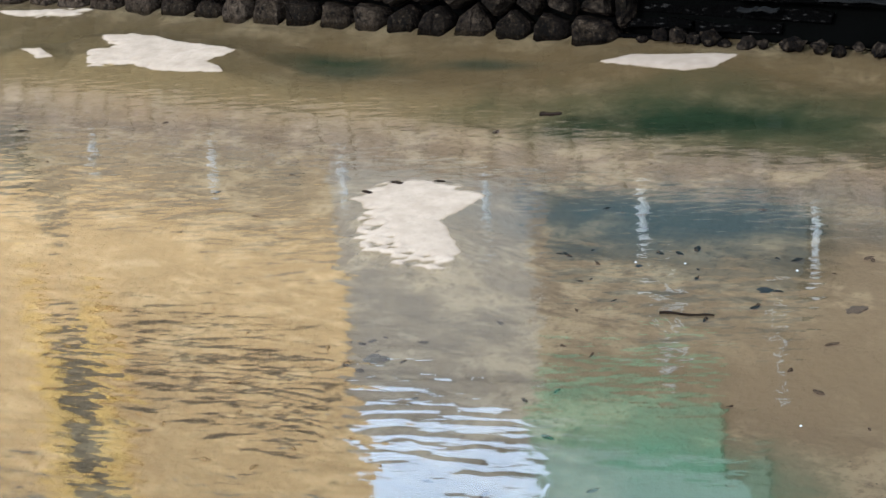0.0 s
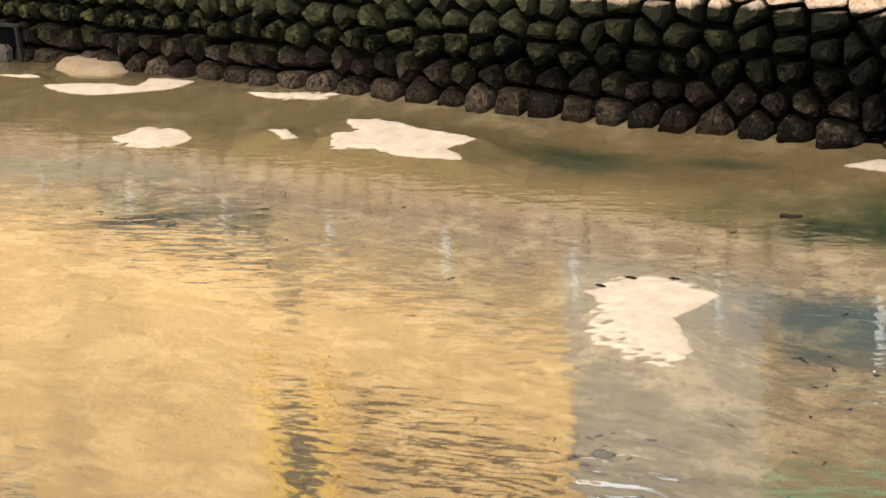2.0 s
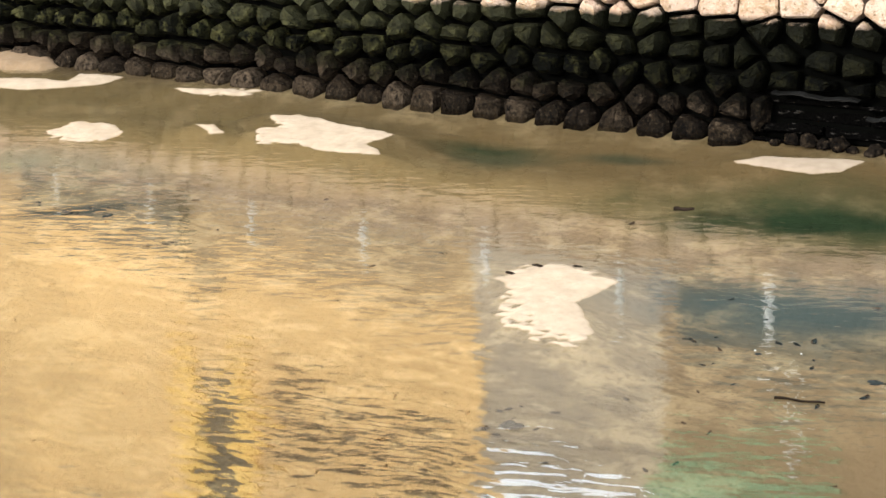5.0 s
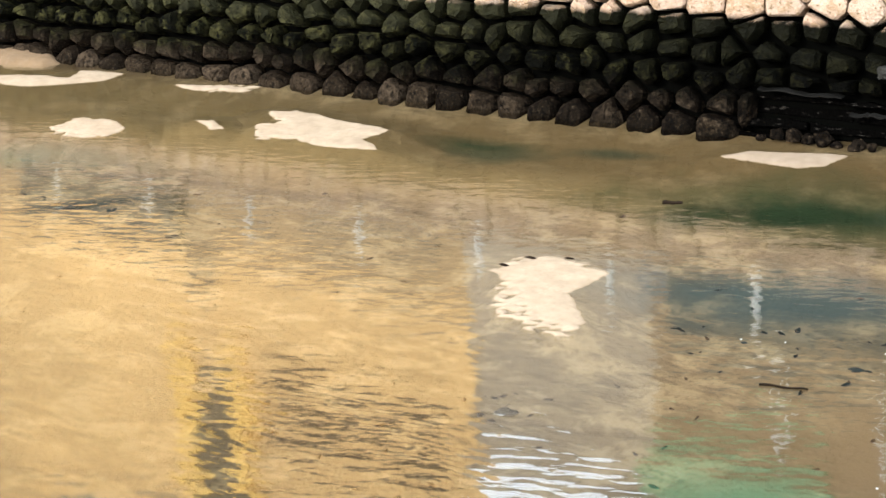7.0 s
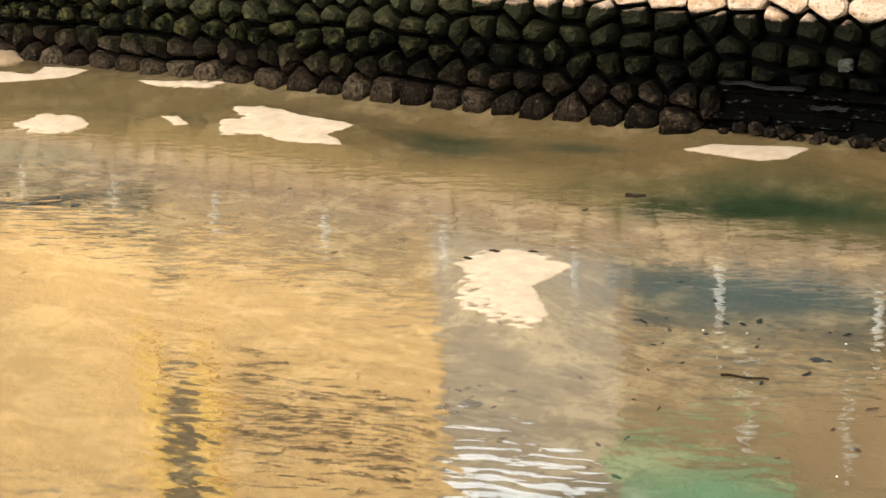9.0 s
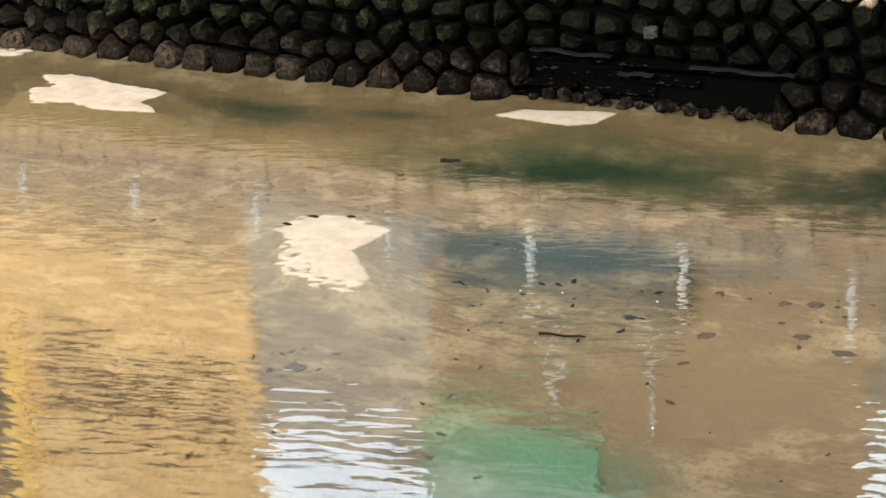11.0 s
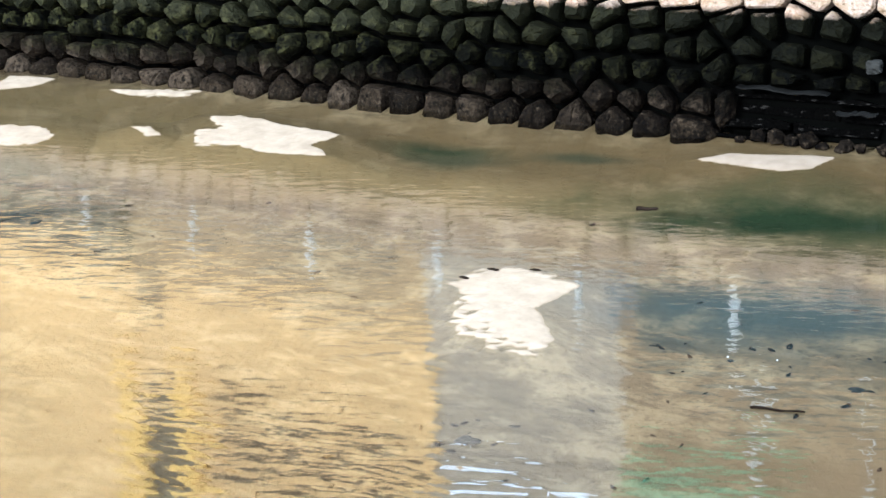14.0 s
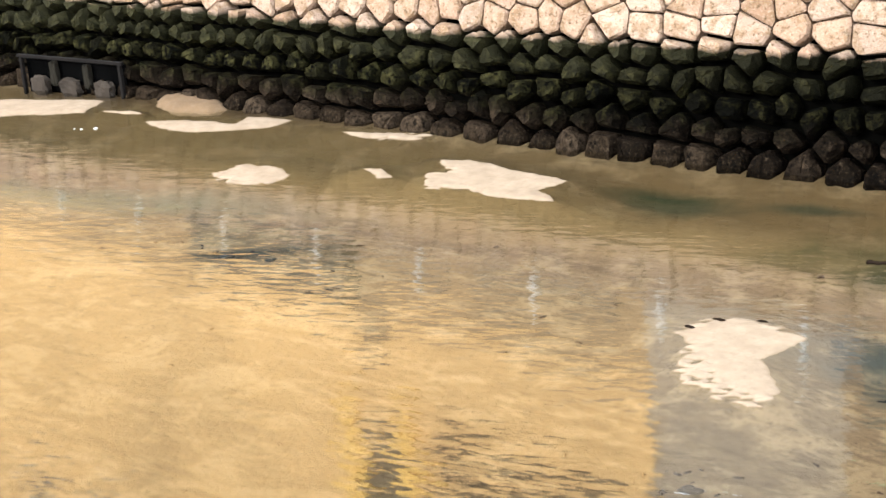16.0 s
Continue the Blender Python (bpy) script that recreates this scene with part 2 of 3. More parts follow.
def water_material():
    n = Nodes("river_water")
    n.tree.nodes.remove(n.bsdf)
    p = n.place()
    # ripples are turned to lie level in the camera's view, long and low; a mask roughens the near half
    turned = n.add("Mapping")
    turned.vector_type = "TEXTURE"
    turned.inputs["Rotation"].default_value = (0, 0, radians(21))
    n.join(p, turned.inputs["Vector"])
    q = turned.outputs["Vector"]
    swell = n.noise(0.9, 2, q, (0.5, 1.2, 1), 0.4)
    bend = n.add("Mapping")
    bend.inputs["Rotation"].default_value = (0, 0, radians(9))
    n.join(q, bend.inputs["Vector"])
    warp = n.add("VectorMath")
    warp.operation = "ADD"
    n.join(bend.outputs["Vector"], warp.inputs[0])
    push = n.add("CombineXYZ")
    n.join(n.math("MULTIPLY", n.noise(1.6, 2), 0.22), push.inputs["Y"])
    n.join(push.outputs[0], warp.inputs[1])
    rip = n.noise(6.2, 1.2, warp.outputs[0], (0.3, 1.15, 1), 0.4)         # long crests
    chop = n.noise(6.2, 1.6, q, (0.5, 1.2, 1), 0.5)                          # short broken wavelets
    train = n.add("TexWave", Scale=2.3, Distortion=3.2, Detail=1.5, Detail_Scale=0.9)      # regular trains of ripples
    train.bands_direction = "Y"
    n.join(warp.outputs[0], train.inputs["Vector"])
    tiny = n.noise(13, 2, q, (0.5, 1.4, 1))
    sep = n.add("SeparateXYZ")
    n.join(p, sep.inputs[0])
    sway = n.math("SUBTRACT", swell, 0.5)
    drift = n.math("ADD", sep.outputs["Y"], n.math("MULTIPLY", sway, 1.4))
    side = n.math("ADD", sep.outputs["X"], n.math("MULTIPLY", sway, 1.5))
    past = n.math("MULTIPLY", n.mask(drift, -7.45, -7.95), 0.72)
    east = n.mask(side, 5.0, 5.8)
    lee = n.math("MULTIPLY", n.mask(side, 8.9, 9.3), n.mask(side, 11.2, 10.8))       # a calmer lane
    near = n.math("MULTIPLY", n.mask(n.math("SUBTRACT", drift, n.math("MULTIPLY", n.mask(side, 10.6, 11.2), 1.1)), -6.25, -6.85), n.math("SUBTRACT", 1.0, past))
    near = n.math("MULTIPLY", near, n.math("ADD", n.math("ADD", n.math("MULTIPLY", east, 0.5), 0.15), n.math("MULTIPLY", n.mask(side, 6.9, 7.6), 0.35)))
    near = n.math("MULTIPLY", near, n.math("SUBTRACT", 1.0, n.math("MULTIPLY", lee, 0.8)))
    gust = n.mask(n.noise(0.55, 2, q, (0.7, 1.3, 1)), 0.48, 0.66)
    # rings spread from the twig that lies in the stream
    away = n.add("VectorMath")
    away.operation = "DISTANCE"
    n.join(p, away.inputs[0])
    away.inputs[1].default_value = (9.3, -5.1, 0)
    far = away.outputs["Value"]
    ring = n.math("MULTIPLY", n.math("SINE", n.math("MULTIPLY", far, 62.0)), n.math("MULTIPLY", n.mask(far, 0.95, 0.25), n.mask(n.noise(1.9, 2), 0.4, 0.6)))
    h = n.math("ADD", n.math("MULTIPLY", rip, n.math("ADD", n.math("MULTIPLY", near, 0.09), 0.03)), n.math("MULTIPLY", tiny, 0.02))
    h = n.math("ADD", h, n.math("MULTIPLY", chop, n.math("ADD", n.math("MULTIPLY", near, 0.05), n.math("ADD", n.math("MULTIPLY", n.math("ADD", gust, 0.9), 0.06), n.math("MULTIPLY", n.mask(far, 1.0, 0.2), 0.13)))))
    h = n.math("ADD", h, n.math("MULTIPLY", n.math("MULTIPLY", train.outputs["Fac"], near), 0.024))
    h = n.math("ADD", h, n.math("MULTIPLY", ring, 0.004))
    h = n.math("MULTIPLY", h, n.math("SUBTRACT", 1.0, n.math("MULTIPLY", n.math("MULTIPLY", lee, n.mask(drift, -5.7, -6.3)), 0.55)))
    normal = n.bump(h, 1.0, 0.055)
    fres = n.add("Fresnel", IOR=1.92)
    n.join(normal, fres.inputs["Normal"])
    gloss = n.add("BsdfGlossy", Roughness=0.028, Color=(1, 1, 1, 1))
    n.join(normal, gloss.inputs["Normal"])
    clear = n.add("BsdfTransparent", Color=(0.93, 0.93, 0.86, 1))
    mixed = n.add("MixShader")
    n.join(fres.outputs[0], mixed.inputs[0])
    n.join(clear.outputs[0], mixed.inputs[1])
    n.join(gloss.outputs[0], mixed.inputs[2])
    n.join(mixed.outputs[0], n.out.inputs["Surface"])
    return n.mat


M_SAND, M_DAMP = sand_material("dry_sand", (0.25, 0.193, 0.135), (0.195, 0.146, 0.099)), sand_material("damp_sand", (0.195, 0.148, 0.105), (0.155, 0.115, 0.078))
M_TAN = sand_material("wet_tan_sand", (0.125, 0.08, 0.042), (0.10, 0.064, 0.034))
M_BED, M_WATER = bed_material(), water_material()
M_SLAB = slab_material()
M_STREET = painted("asphalt", (0.06, 0.058, 0.055), 0.9, 0.3, 2)
M_QUAY = painted("quay_concrete", (0.17, 0.16, 0.145), 0.85, 0.25, 2)
M_COPING = painted("coping_stone", (0.45, 0.40, 0.33), 0.8, 0.25, 3)
M_POST = painted("white_post_paint", (0.52, 0.51, 0.48), 0.4, 0.06, 5)
M_ORANGE = painted("ochre_render", (0.85, 0.515, 0.19), 0.75, 0.3, 1.9)
M_YELLOW = painted("yellow_render", (0.93, 0.55, 0.11), 0.7, 0.08, 1.2)
M_BASE = painted("taupe_cladding", (0.33, 0.21, 0.095), 0.7, 0.25, 2)
M_BROWN = painted("brown_render", (0.20, 0.125, 0.066), 0.75, 0.22, 1.5)
M_LOUVRE = painted("louvre_brown", (0.10, 0.05, 0.017), 0.7, 0.3, 4)
M_DOOR = painted("garage_door_paint", (0.06, 0.052, 0.038), 0.6, 0.3, 3)
M_SHUTTER = painted("brown_shutter_paint", (0.11, 0.075, 0.036), 0.7, 0.3, 4)
M_GREY = painted("grey_render", (0.33, 0.27, 0.205), 0.7, 0.2, 1.5)
M_GREEN = painted("green_netting", (0.15, 0.33, 0.18), 0.8, 0.3, 2.5)
M_MINT = painted("pale_green_panel", (0.36, 0.46, 0.35), 0.7, 0.2, 2.5)
M_BLEND = painted("green_brown_blend", (0.25, 0.27, 0.17), 0.8, 0.4, 5)
M_SLATE = painted("slate_blue_paint", (0.075, 0.10, 0.12), 0.6, 0.2, 3)
M_NAVY = painted("navy_awning_cloth", (0.011, 0.029, 0.033), 0.7, 0.3, 3)
M_FRAME = painted("window_frame_paint", (0.30, 0.29, 0.28), 0.5, 0.1, 4)
M_GLASS = painted("dark_window_glass", (0.085, 0.078, 0.062), 0.25, 0.2, 1)
M_OPENING = painted("opening_shade_black", (0.0022, 0.0022, 0.0022), 1.0, 0.5, 6, 0, 0.0)
M_BLOCK = painted("weedy_concrete", (0.015, 0.013, 0.009), 0.95, 0.5, 12, 0, 0.1)
M_RUST = painted("rusty_steel", (0.0085, 0.007, 0.006), 0.9, 0.4, 9, 0, 0.1)
M_PALE_BLOCK = painted("worn_concrete", (0.038, 0.03, 0.023), 0.95, 0.4, 10, 0, 0.1)
M_CHIP = painted("chipped_stone", (0.03, 0.028, 0.024), 0.9, 0.5, 20, 0, 0.05)
M_LEDGE = painted("ledge_stone", (0.007, 0.0064, 0.0055), 0.95, 0.6, 16, 0, 0.05)
M_TWIG = painted("wet_bark", (0.014, 0.009, 0.006), 0.9, 0.3, 20, 0, 0.03)
M_WETROCK = painted("wet_dark_stone", (0.012, 0.011, 0.01), 0.8, 0.4, 14)
M_FOAM = painted("foam", (0.5, 0.49, 0.45), 0.8, 0.05, 40)


# ---- mesh helpers ----
def mesh_of(name, bm, material, smooth=False):
    me = bpy.data.meshes.new(name)
    bm.to_mesh(me)
    bm.free()
    me.materials.append(material)
    if smooth:
        me.polygons.foreach_set("use_smooth", [True] * len(me.polygons))
    return me


def part(name, bm, material, parent=None, label="", smooth=False):
    ob = new(name, mesh_of(name, bm, material, smooth))
    ob.parent = parent
    if label:
        tagged(ob, label)
    return ob


def box(x0, x1, y0, y1, z0, z1, bevel=0.0):
    bm = bmesh.new()
    bmesh.ops.create_cube(bm, size=1, matrix=Matrix.LocRotScale(((x0 + x1) / 2, (y0 + y1) / 2, (z0 + z1) / 2), None, (x1 - x0, y1 - y0, z1 - z0)))
    if bevel:
        bmesh.ops.bevel(bm, geom=bm.edges[:], offset=bevel, segments=2, affect="EDGES", profile=0.6)
    return bm


def plot(x0, x1, y0, y1, z0, z1, skew, west=None):
    """A block whose back corners lie farther along -x than its front: by skew in the east, by west in the west."""
    bm = box(x0, x1, y0, y1, z0, z1)
    for v in bm.verts:
        if v.co.y > (y0 + y1) / 2:
            v.co.x -= skew if west is None or v.co.x > (x0 + x1) / 2 else west
    return bm


def grid_sheet(x0, x1, y0, y1, nx, ny, height):
    xs, ys = np.linspace(x0, x1, nx + 1), np.linspace(y0, y1, ny + 1)
    verts = [(x, y, height(x, y)) for y in ys for x in xs]
    w = nx + 1
    faces = [(j * w + i, j * w + i + 1, (j + 1) * w + i + 1, (j + 1) * w + i) for j in range(ny) for i in range(nx)]
    me = bpy.data.meshes.new("sheet")
    me.from_pydata(verts, [], faces)
    me.polygons.foreach_set("use_smooth", [True] * len(me.polygons))
    return me


def structure(name, data, material, label, category):
    if isinstance(data, bmesh.types.BMesh):
        data = mesh_of(name, data, material)
    else:
        data.materials.append(material)
    return tagged(new(name, data), label, category, kind="structure")


def thing(name, label, category, at=(0, 0, 0), group=""):
    ob = new(name)
    ob.location = at
    ob.empty_display_size = 0.1
    return tagged(ob, label, category, group)


# ---- ground, bed, water ----
STREET_Z, NEAR_Z = 1.93, 4.2
BANK = pose(0, -0.06, 0, 0, 0, 3.6)         # the far wall's own axes


def ground_profile():
    prof = [(-400, NEAR_Z), (-14.7, NEAR_Z), (-14.6, -0.8), (1.9, -0.8), (2.0, STREET_Z - 0.01), (400, STREET_Z - 0.01)]
    bm = bmesh.new()
    rows = [[bm.verts.new((x, y, z)) for y, z in prof] for x in (-400, 400)]
    for a, b, c, d in zip(rows[0], rows[0][1:], rows[1][1:], rows[1]):
        bm.faces.new((a, d, c, b))
    return bm


structure("ground", ground_profile(), M_STREET, "grey asphalt streets on both banks above the river channel", "ground")


def bed_height(x, y):
    v = Vector((x * 0.5, y * 0.8, 0.3))
    deep = -0.14 + 0.06 * noise.noise(v) + 0.035 * noise.noise(v * 3.1) + 0.012 * noise.noise(v * 9)
    shore = max(0.0, 1 - max(0.0, 0.063 * x - 0.06 - y) / 0.55)     # bed raised along the wall to hide the stones' feet from view
    return deep + (-0.025 - deep) * shore


structure("river_bed", grid_sheet(-40, 40, -14.4, 2.2, 320, 110, bed_height), M_BED, "brown rippled river sand with green weed and painted reflection tones under shallow water", "river bed")
water = structure("water", grid_sheet(-120, 120, -14.6, 2.2, 24, 4, lambda x, y: 0.0), M_WATER, "shallow clear river water with fine ripples", "water")
water.visible_shadow = False
structure("quay_wall", box(-120, 120, -15.0, -14.5, -0.7, NEAR_Z + 0.1, 0.02), M_QUAY, "plain grey concrete wall of the near bank", "wall")


# ---- sand bars ----
def signed_distance(px, py, poly):
    """Distance to the outline, positive inside, for arrays of points."""
    best, inside = np.full(px.shape, 1e9), np.zeros(px.shape, bool)
    for (ax, ay), (bx, by) in zip(poly, poly[1:] + poly[:1]):
        dx, dy = bx - ax, by - ay
        t = np.clip(((px - ax) * dx + (py - ay) * dy) / (dx * dx + dy * dy), 0, 1)
        best = np.minimum(best, np.hypot(px - ax - t * dx, py - ay - t * dy))
        cross = (ay > py) != (by > py)
        with np.errstate(divide="ignore", invalid="ignore"):
            inside ^= cross & (px < ax + (py - ay) * dx / (dy if dy else 1e-9))
    return np.where(inside, best, -best)


def sand_bar(outline, label, ragged=None, step=0.03, top=0.022, material=None, slack=0.045):
    """A low bank of sand: rises steeply out of the bed, nearly flat above the water."""
    cx, cy = (sum(p[k] for p in outline) / len(outline) for k in (0, 1))
    poly = [(x - cx, y - cy) for x, y in outline]
    xs = np.arange(min(p[0] for p in poly) - 1.2, max(p[0] for p in poly) + 1.21, step)
    ys = np.arange(min(p[1] for p in poly) - 1.2, max(p[1] for p in poly) + 1.21, step)
    px, py = np.meshgrid(xs, ys)
    sd = signed_distance(px, py, poly)
    wob = np.array([[noise.noise(Vector((x * 5 + cx, y * 8 + cy, 1))) + 0.6 * noise.noise(Vector((x * 14, y * 22, cx))) for x in xs] for y in ys])
    slow = np.array([[noise.noise(Vector((x * 2.3 + cx * 3, y * 3.2, 7))) for x in xs] for y in ys])
    teeth = np.zeros_like(sd)
    if ragged:
        grain = np.array([[noise.noise(Vector(((0.82 * x + 0.57 * y) * 8.5, (0.82 * y - 0.57 * x) * 15, 4))) for x in xs] for y in ys])
        for rx, ry, rr, much in ragged:
            near = np.clip(1.5 - np.hypot(px + cx - rx, py + cy - ry) / rr, 0, 1)
            teeth = teeth + much * near * grain
    sd = sd + 0.03 * wob + slack * slow + teeth
    soft = sd.copy()
    for _ in range(60):                         # the drowned slope has no creases
        pad = np.pad(soft, 1, mode="edge")
        soft = (pad[:-2, 1:-1] + pad[2:, 1:-1] + pad[1:-1, :-2] + pad[1:-1, 2:]) / 4
    sd = np.where(sd < 0, sd + (soft - sd) * np.clip(-sd / 0.25, 0, 1), sd)
    bed = np.array([[bed_height(x + cx, y + cy) for x in xs] for y in ys])
    z = np.where(sd < 0, bed * (1 - np.clip(1 + sd / 1.15, 0, 1) ** 2), top * (1 - np.exp(-sd / 0.07))) + 0.004 * wob * (sd > 0.03)
    keep = {}
    verts, faces = [], []

    def vid(j, i):
        if (j, i) not in keep:
            keep[j, i] = len(verts)
            verts.append((px[j, i], py[j, i], z[j, i]))
        return keep[j, i]

    for j in range(len(ys) - 1):
        for i in range(len(xs) - 1):
            if (z - bed)[j:j + 2, i:i + 2].max() > 0.0008:
                faces.append((vid(j, i), vid(j, i + 1), vid(j + 1, i + 1), vid(j + 1, i)))
    me = bpy.data.meshes.new("sand_bar")
    me.from_pydata(verts, [], faces)
    me.materials.append(material or M_SAND)
    me.materials.append(M_BED)
    me.polygons.foreach_set("material_index", [int(max(verts[k][2] for k in f) < 0.002) for f in faces])
    me.polygons.foreach_set("use_smooth", [True] * len(faces))
    ob = new("sand_bar", me)
    ob.location = (cx, cy, 0)
    return tagged(ob, label, "sand bar", "sand bars in the river")


sand_bar([(5.72, -4.14), (5.8, -3.83), (6.0, -3.63), (6.25, -3.6), (6.78, -3.73), (6.68, -4.3), (7.12, -4.77), (7.1, -5.05), (6.8, -5.02), (6.3, -4.85), (6.0, -4.3)],
         "pale dry sand bar with one ragged, toothed edge", ragged=((6.15, -4.55, 0.26, 0.42), (6.45, -4.9, 0.24, 0.42), (6.9, -5.08, 0.22, 0.34), (5.85, -3.9, 0.2, 0.2), (6.35, -3.6, 0.2, 0.14)), step=0.018, slack=0.0)
sand_bar([(0.71, -1.54), (0.95, -1.4), (0.46, -1.06), (0.8, -0.93), (1.14, -0.92), (1.5, -1.02), (2.36, -1.05), (2.25, -1.48), (2.67, -1.73), (2.0, -1.88), (1.35, -1.8), (1.09, -1.98)],
         "long pale dry sand bar with forked ends", ragged=((0.7, -1.4, 0.4, 0.14), (1.3, -1.95, 0.35, 0.12)), step=0.022, slack=0.015)
sand_bar([(-1.65, -2.7), (-1.6, -2.21), (-1.15, -2.08), (-0.75, -2.25), (-0.7, -2.6), (-1.1, -2.8)], "small oval bar of pale dry sand", ragged=((-1.3, -2.7, 0.5, 0.14),), step=0.022)
sand_bar([(-4.43, -1.37), (-3.9, -1.08), (-3.1, -0.92), (-3.2, -0.6), (-2.5, -0.5), (-2.5, -0.86), (-2.9, -1.2), (-3.4, -1.5), (-3.9, -1.5)], "narrow curved bar of pale sand near the wall")
sand_bar([(-1.55, -0.64), (-0.9, -0.44), (-0.34, -0.31), (-0.42, -0.61), (-1.05, -0.74)], "thin pointed bar of pale sand beside the wall", ragged=((-0.6, -0.5, 0.3, 0.22),), step=0.02)
sand_bar([(-8.6, -2.1), (-7.4, -1.4), (-5.85, -0.82), (-5.6, -1.4), (-6.6, -2.05), (-7.6, -2.6)], "broad bar of pale sand near the wall")
sand_bar([(-5.2, -0.42), (-4.9, -0.14), (-4.2, -0.12), (-3.75, -0.5), (-3.85, -0.72), (-4.4, -0.86), (-4.85, -0.7)], "rounded damp tan sand mound at the wall foot", top=0.10, material=M_TAN)
sand_bar([(6.26, -0.41), (6.44, -0.1), (7.46, 0.12), (7.37, -0.29), (7.13, -0.46)], "flat damp grey sand bar lying along the wall", step=0.025, material=M_DAMP)
sand_bar([(-0.12, -1.7), (0.1, -1.6), (0.42, -1.82), (0.3, -1.92)], "tiny patch of pale sand in the water", step=0.02)
sand_bar([(-5.4, -1.22), (-5.0, -1.05), (-4.72, -1.1), (-5.0, -1.25)], "tiny sliver of pale sand in the water", step=0.02)

# ---- far wall ----
BATTER = 0.3
SLAB_U0, SLAB_U1 = 6.25, 9.1
NORMAL = Vector((0, -1, BATTER)).normalized()


def on_wall(u, z, out=0.0):
    return BANK @ (Vector((u, BATTER * z, z)) + NORMAL * out)


def cut(poly, a, b):
    """The part of a convex outline that lies nearer to a than to b."""
    mx, mz, nx, nz = (a[0] + b[0]) / 2, (a[1] + b[1]) / 2, b[0] - a[0], b[1] - a[1]
    side = [(x - mx) * nx + (z - mz) * nz for x, z in poly]
    out = []
    for i, p in enumerate(poly):
        q, s, t = poly[(i + 1) % len(poly)], side[i], side[(i + 1) % len(poly)]
        if s <= 0:
            out.append(p)
        if (s < 0) != (t < 0):
            f = s / (s - t)
            out.append((p[0] + f * (q[0] - p[0]), p[1] + f * (q[1] - p[1])))
    return out


def stone_seeds(u0, u1, rng):
    seeds = []
    for row, z in enumerate((0.03, 0.32, 0.59, 0.86, 1.12, 1.40, 1.67, 1.90)):
        wide = (0.43, 0.38, 0.37, 0.37, 0.40, 0.43, 0.45, 0.45)[row]
        u = u0 + wide * rng.uniform(0, 1)
        while u < u1:
            seeds.append((u + rng.uniform(-0.04, 0.04), z + rng.uniform(-0.07, 0.07)))
            u += wide * rng.uniform(0.72, 1.28)
    return seeds


def stone_verts(cell, seed, rng):
    """A rough block: the joint edge, a rounded shoulder and a lumpy face."""
    u, z = seed
    dry = z > 1.2
    gap = 0.011 if dry else (rng.uniform(0.016, 0.03) if z < 0.18 else rng.uniform(0.036, 0.062))
    if len(cell) < 3:
        return None
    cu, cz = sum(p[0] for p in cell) / len(cell), sum(p[1] for p in cell) / len(cell)
    size = min(math.hypot(p[0] - cu, p[1] - cz) for p in cell)
    if size < 0.05:
        return None
    bulge = rng.uniform(0.03, 0.05) if dry else rng.uniform(0.09, 0.16)
    lean_u, lean_z = rng.uniform(-0.12, 0.12), rng.uniform(-0.1, 0.14)
    edge = []
    n = len(cell)
    for i in range(n):
        a, b, c = cell[i - 1], cell[i], cell[(i + 1) % n]
        k = 0.2 if dry else 0.26
        for o in (a, c):
            edge.append((b[0] + (o[0] - b[0]) * k * 0.5, b[1] + (o[1] - b[1]) * k * 0.5))
    order = [edge[i] for i in range(len(edge))]
    rings = []
    for grow, out in ((gap, -0.22), (gap, 0.0 if dry else -0.01), (gap + (0.025 if dry else 0.045), bulge * 0.8), (None, bulge)):
        ring = []
        for x, y in order:
            d = math.hypot(x - cu, y - cz)
            f = max(0.3, 1 - (grow if grow is not None else d * 0.5) / d)
            px, pz = cu + (x - cu) * f, cz + (y - cz) * f
            o = out + (lean_u * (px - cu) + lean_z * (pz - cz)) * (out > 0)
            if out > 0:
                o += rng.uniform(-0.012, 0.012) * (0.5 if dry else 2.0)
            ring.append((px, pz, o))
        rings.append(ring)
    return rings, (cu, cz, bulge + rng.uniform(-0.01, 0.005))


def stone_bm(bm, rings, mid, origin):
    put = lambda p: bm.verts.new(on_wall(*p) - origin)
    loops = [[put(p) for p in ring] for ring in rings]
    n = len(loops[0])
    for a, b in zip(loops, loops[1:]):
        for i in range(n):
            bm.faces.new((a[i], a[(i + 1) % n], b[(i + 1) % n], b[i]))
    top = put(mid)
    for i in range(n):
        bm.faces.new((loops[-1][i], loops[-1][(i + 1) % n], top))


def wall_body():
    bm = bmesh.new()
    ring = [(-0.9, -0.19), (STREET_Z, -0.19), (STREET_Z, -1.4), (-0.9, -1.4)]
    ends = [[bm.verts.new(on_wall(u, z, o)) for z, o in ring] for u in (-120, 120)]
    for i in range(4):
        bm.faces.new((ends[0][i], ends[0][(i + 1) % 4], ends[1][(i + 1) % 4], ends[1][i]))
    for e in ends:
        bm.faces.new(e)
    bmesh.ops.recalc_face_normals(bm, faces=bm.faces[:])
    return bm


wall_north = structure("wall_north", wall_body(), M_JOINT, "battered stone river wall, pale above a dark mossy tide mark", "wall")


def coping():
    bm = bmesh.new()
    ring = [(STREET_Z + 0.004, 0.03), (STREET_Z + 0.03, 0.03), (STREET_Z + 0.03, -0.42), (STREET_Z + 0.004, -0.42)]
    ends = [[bm.verts.new(on_wall(u, z, o)) for z, o in ring] for u in (-120, 120)]
    for i in range(4):
        bm.faces.new((ends[0][i], ends[0][(i + 1) % 4], ends[1][(i + 1) % 4], ends[1][i]))
    for e in ends:
        bm.faces.new(e)
    bmesh.ops.recalc_face_normals(bm, faces=bm.faces[:])
    return bm


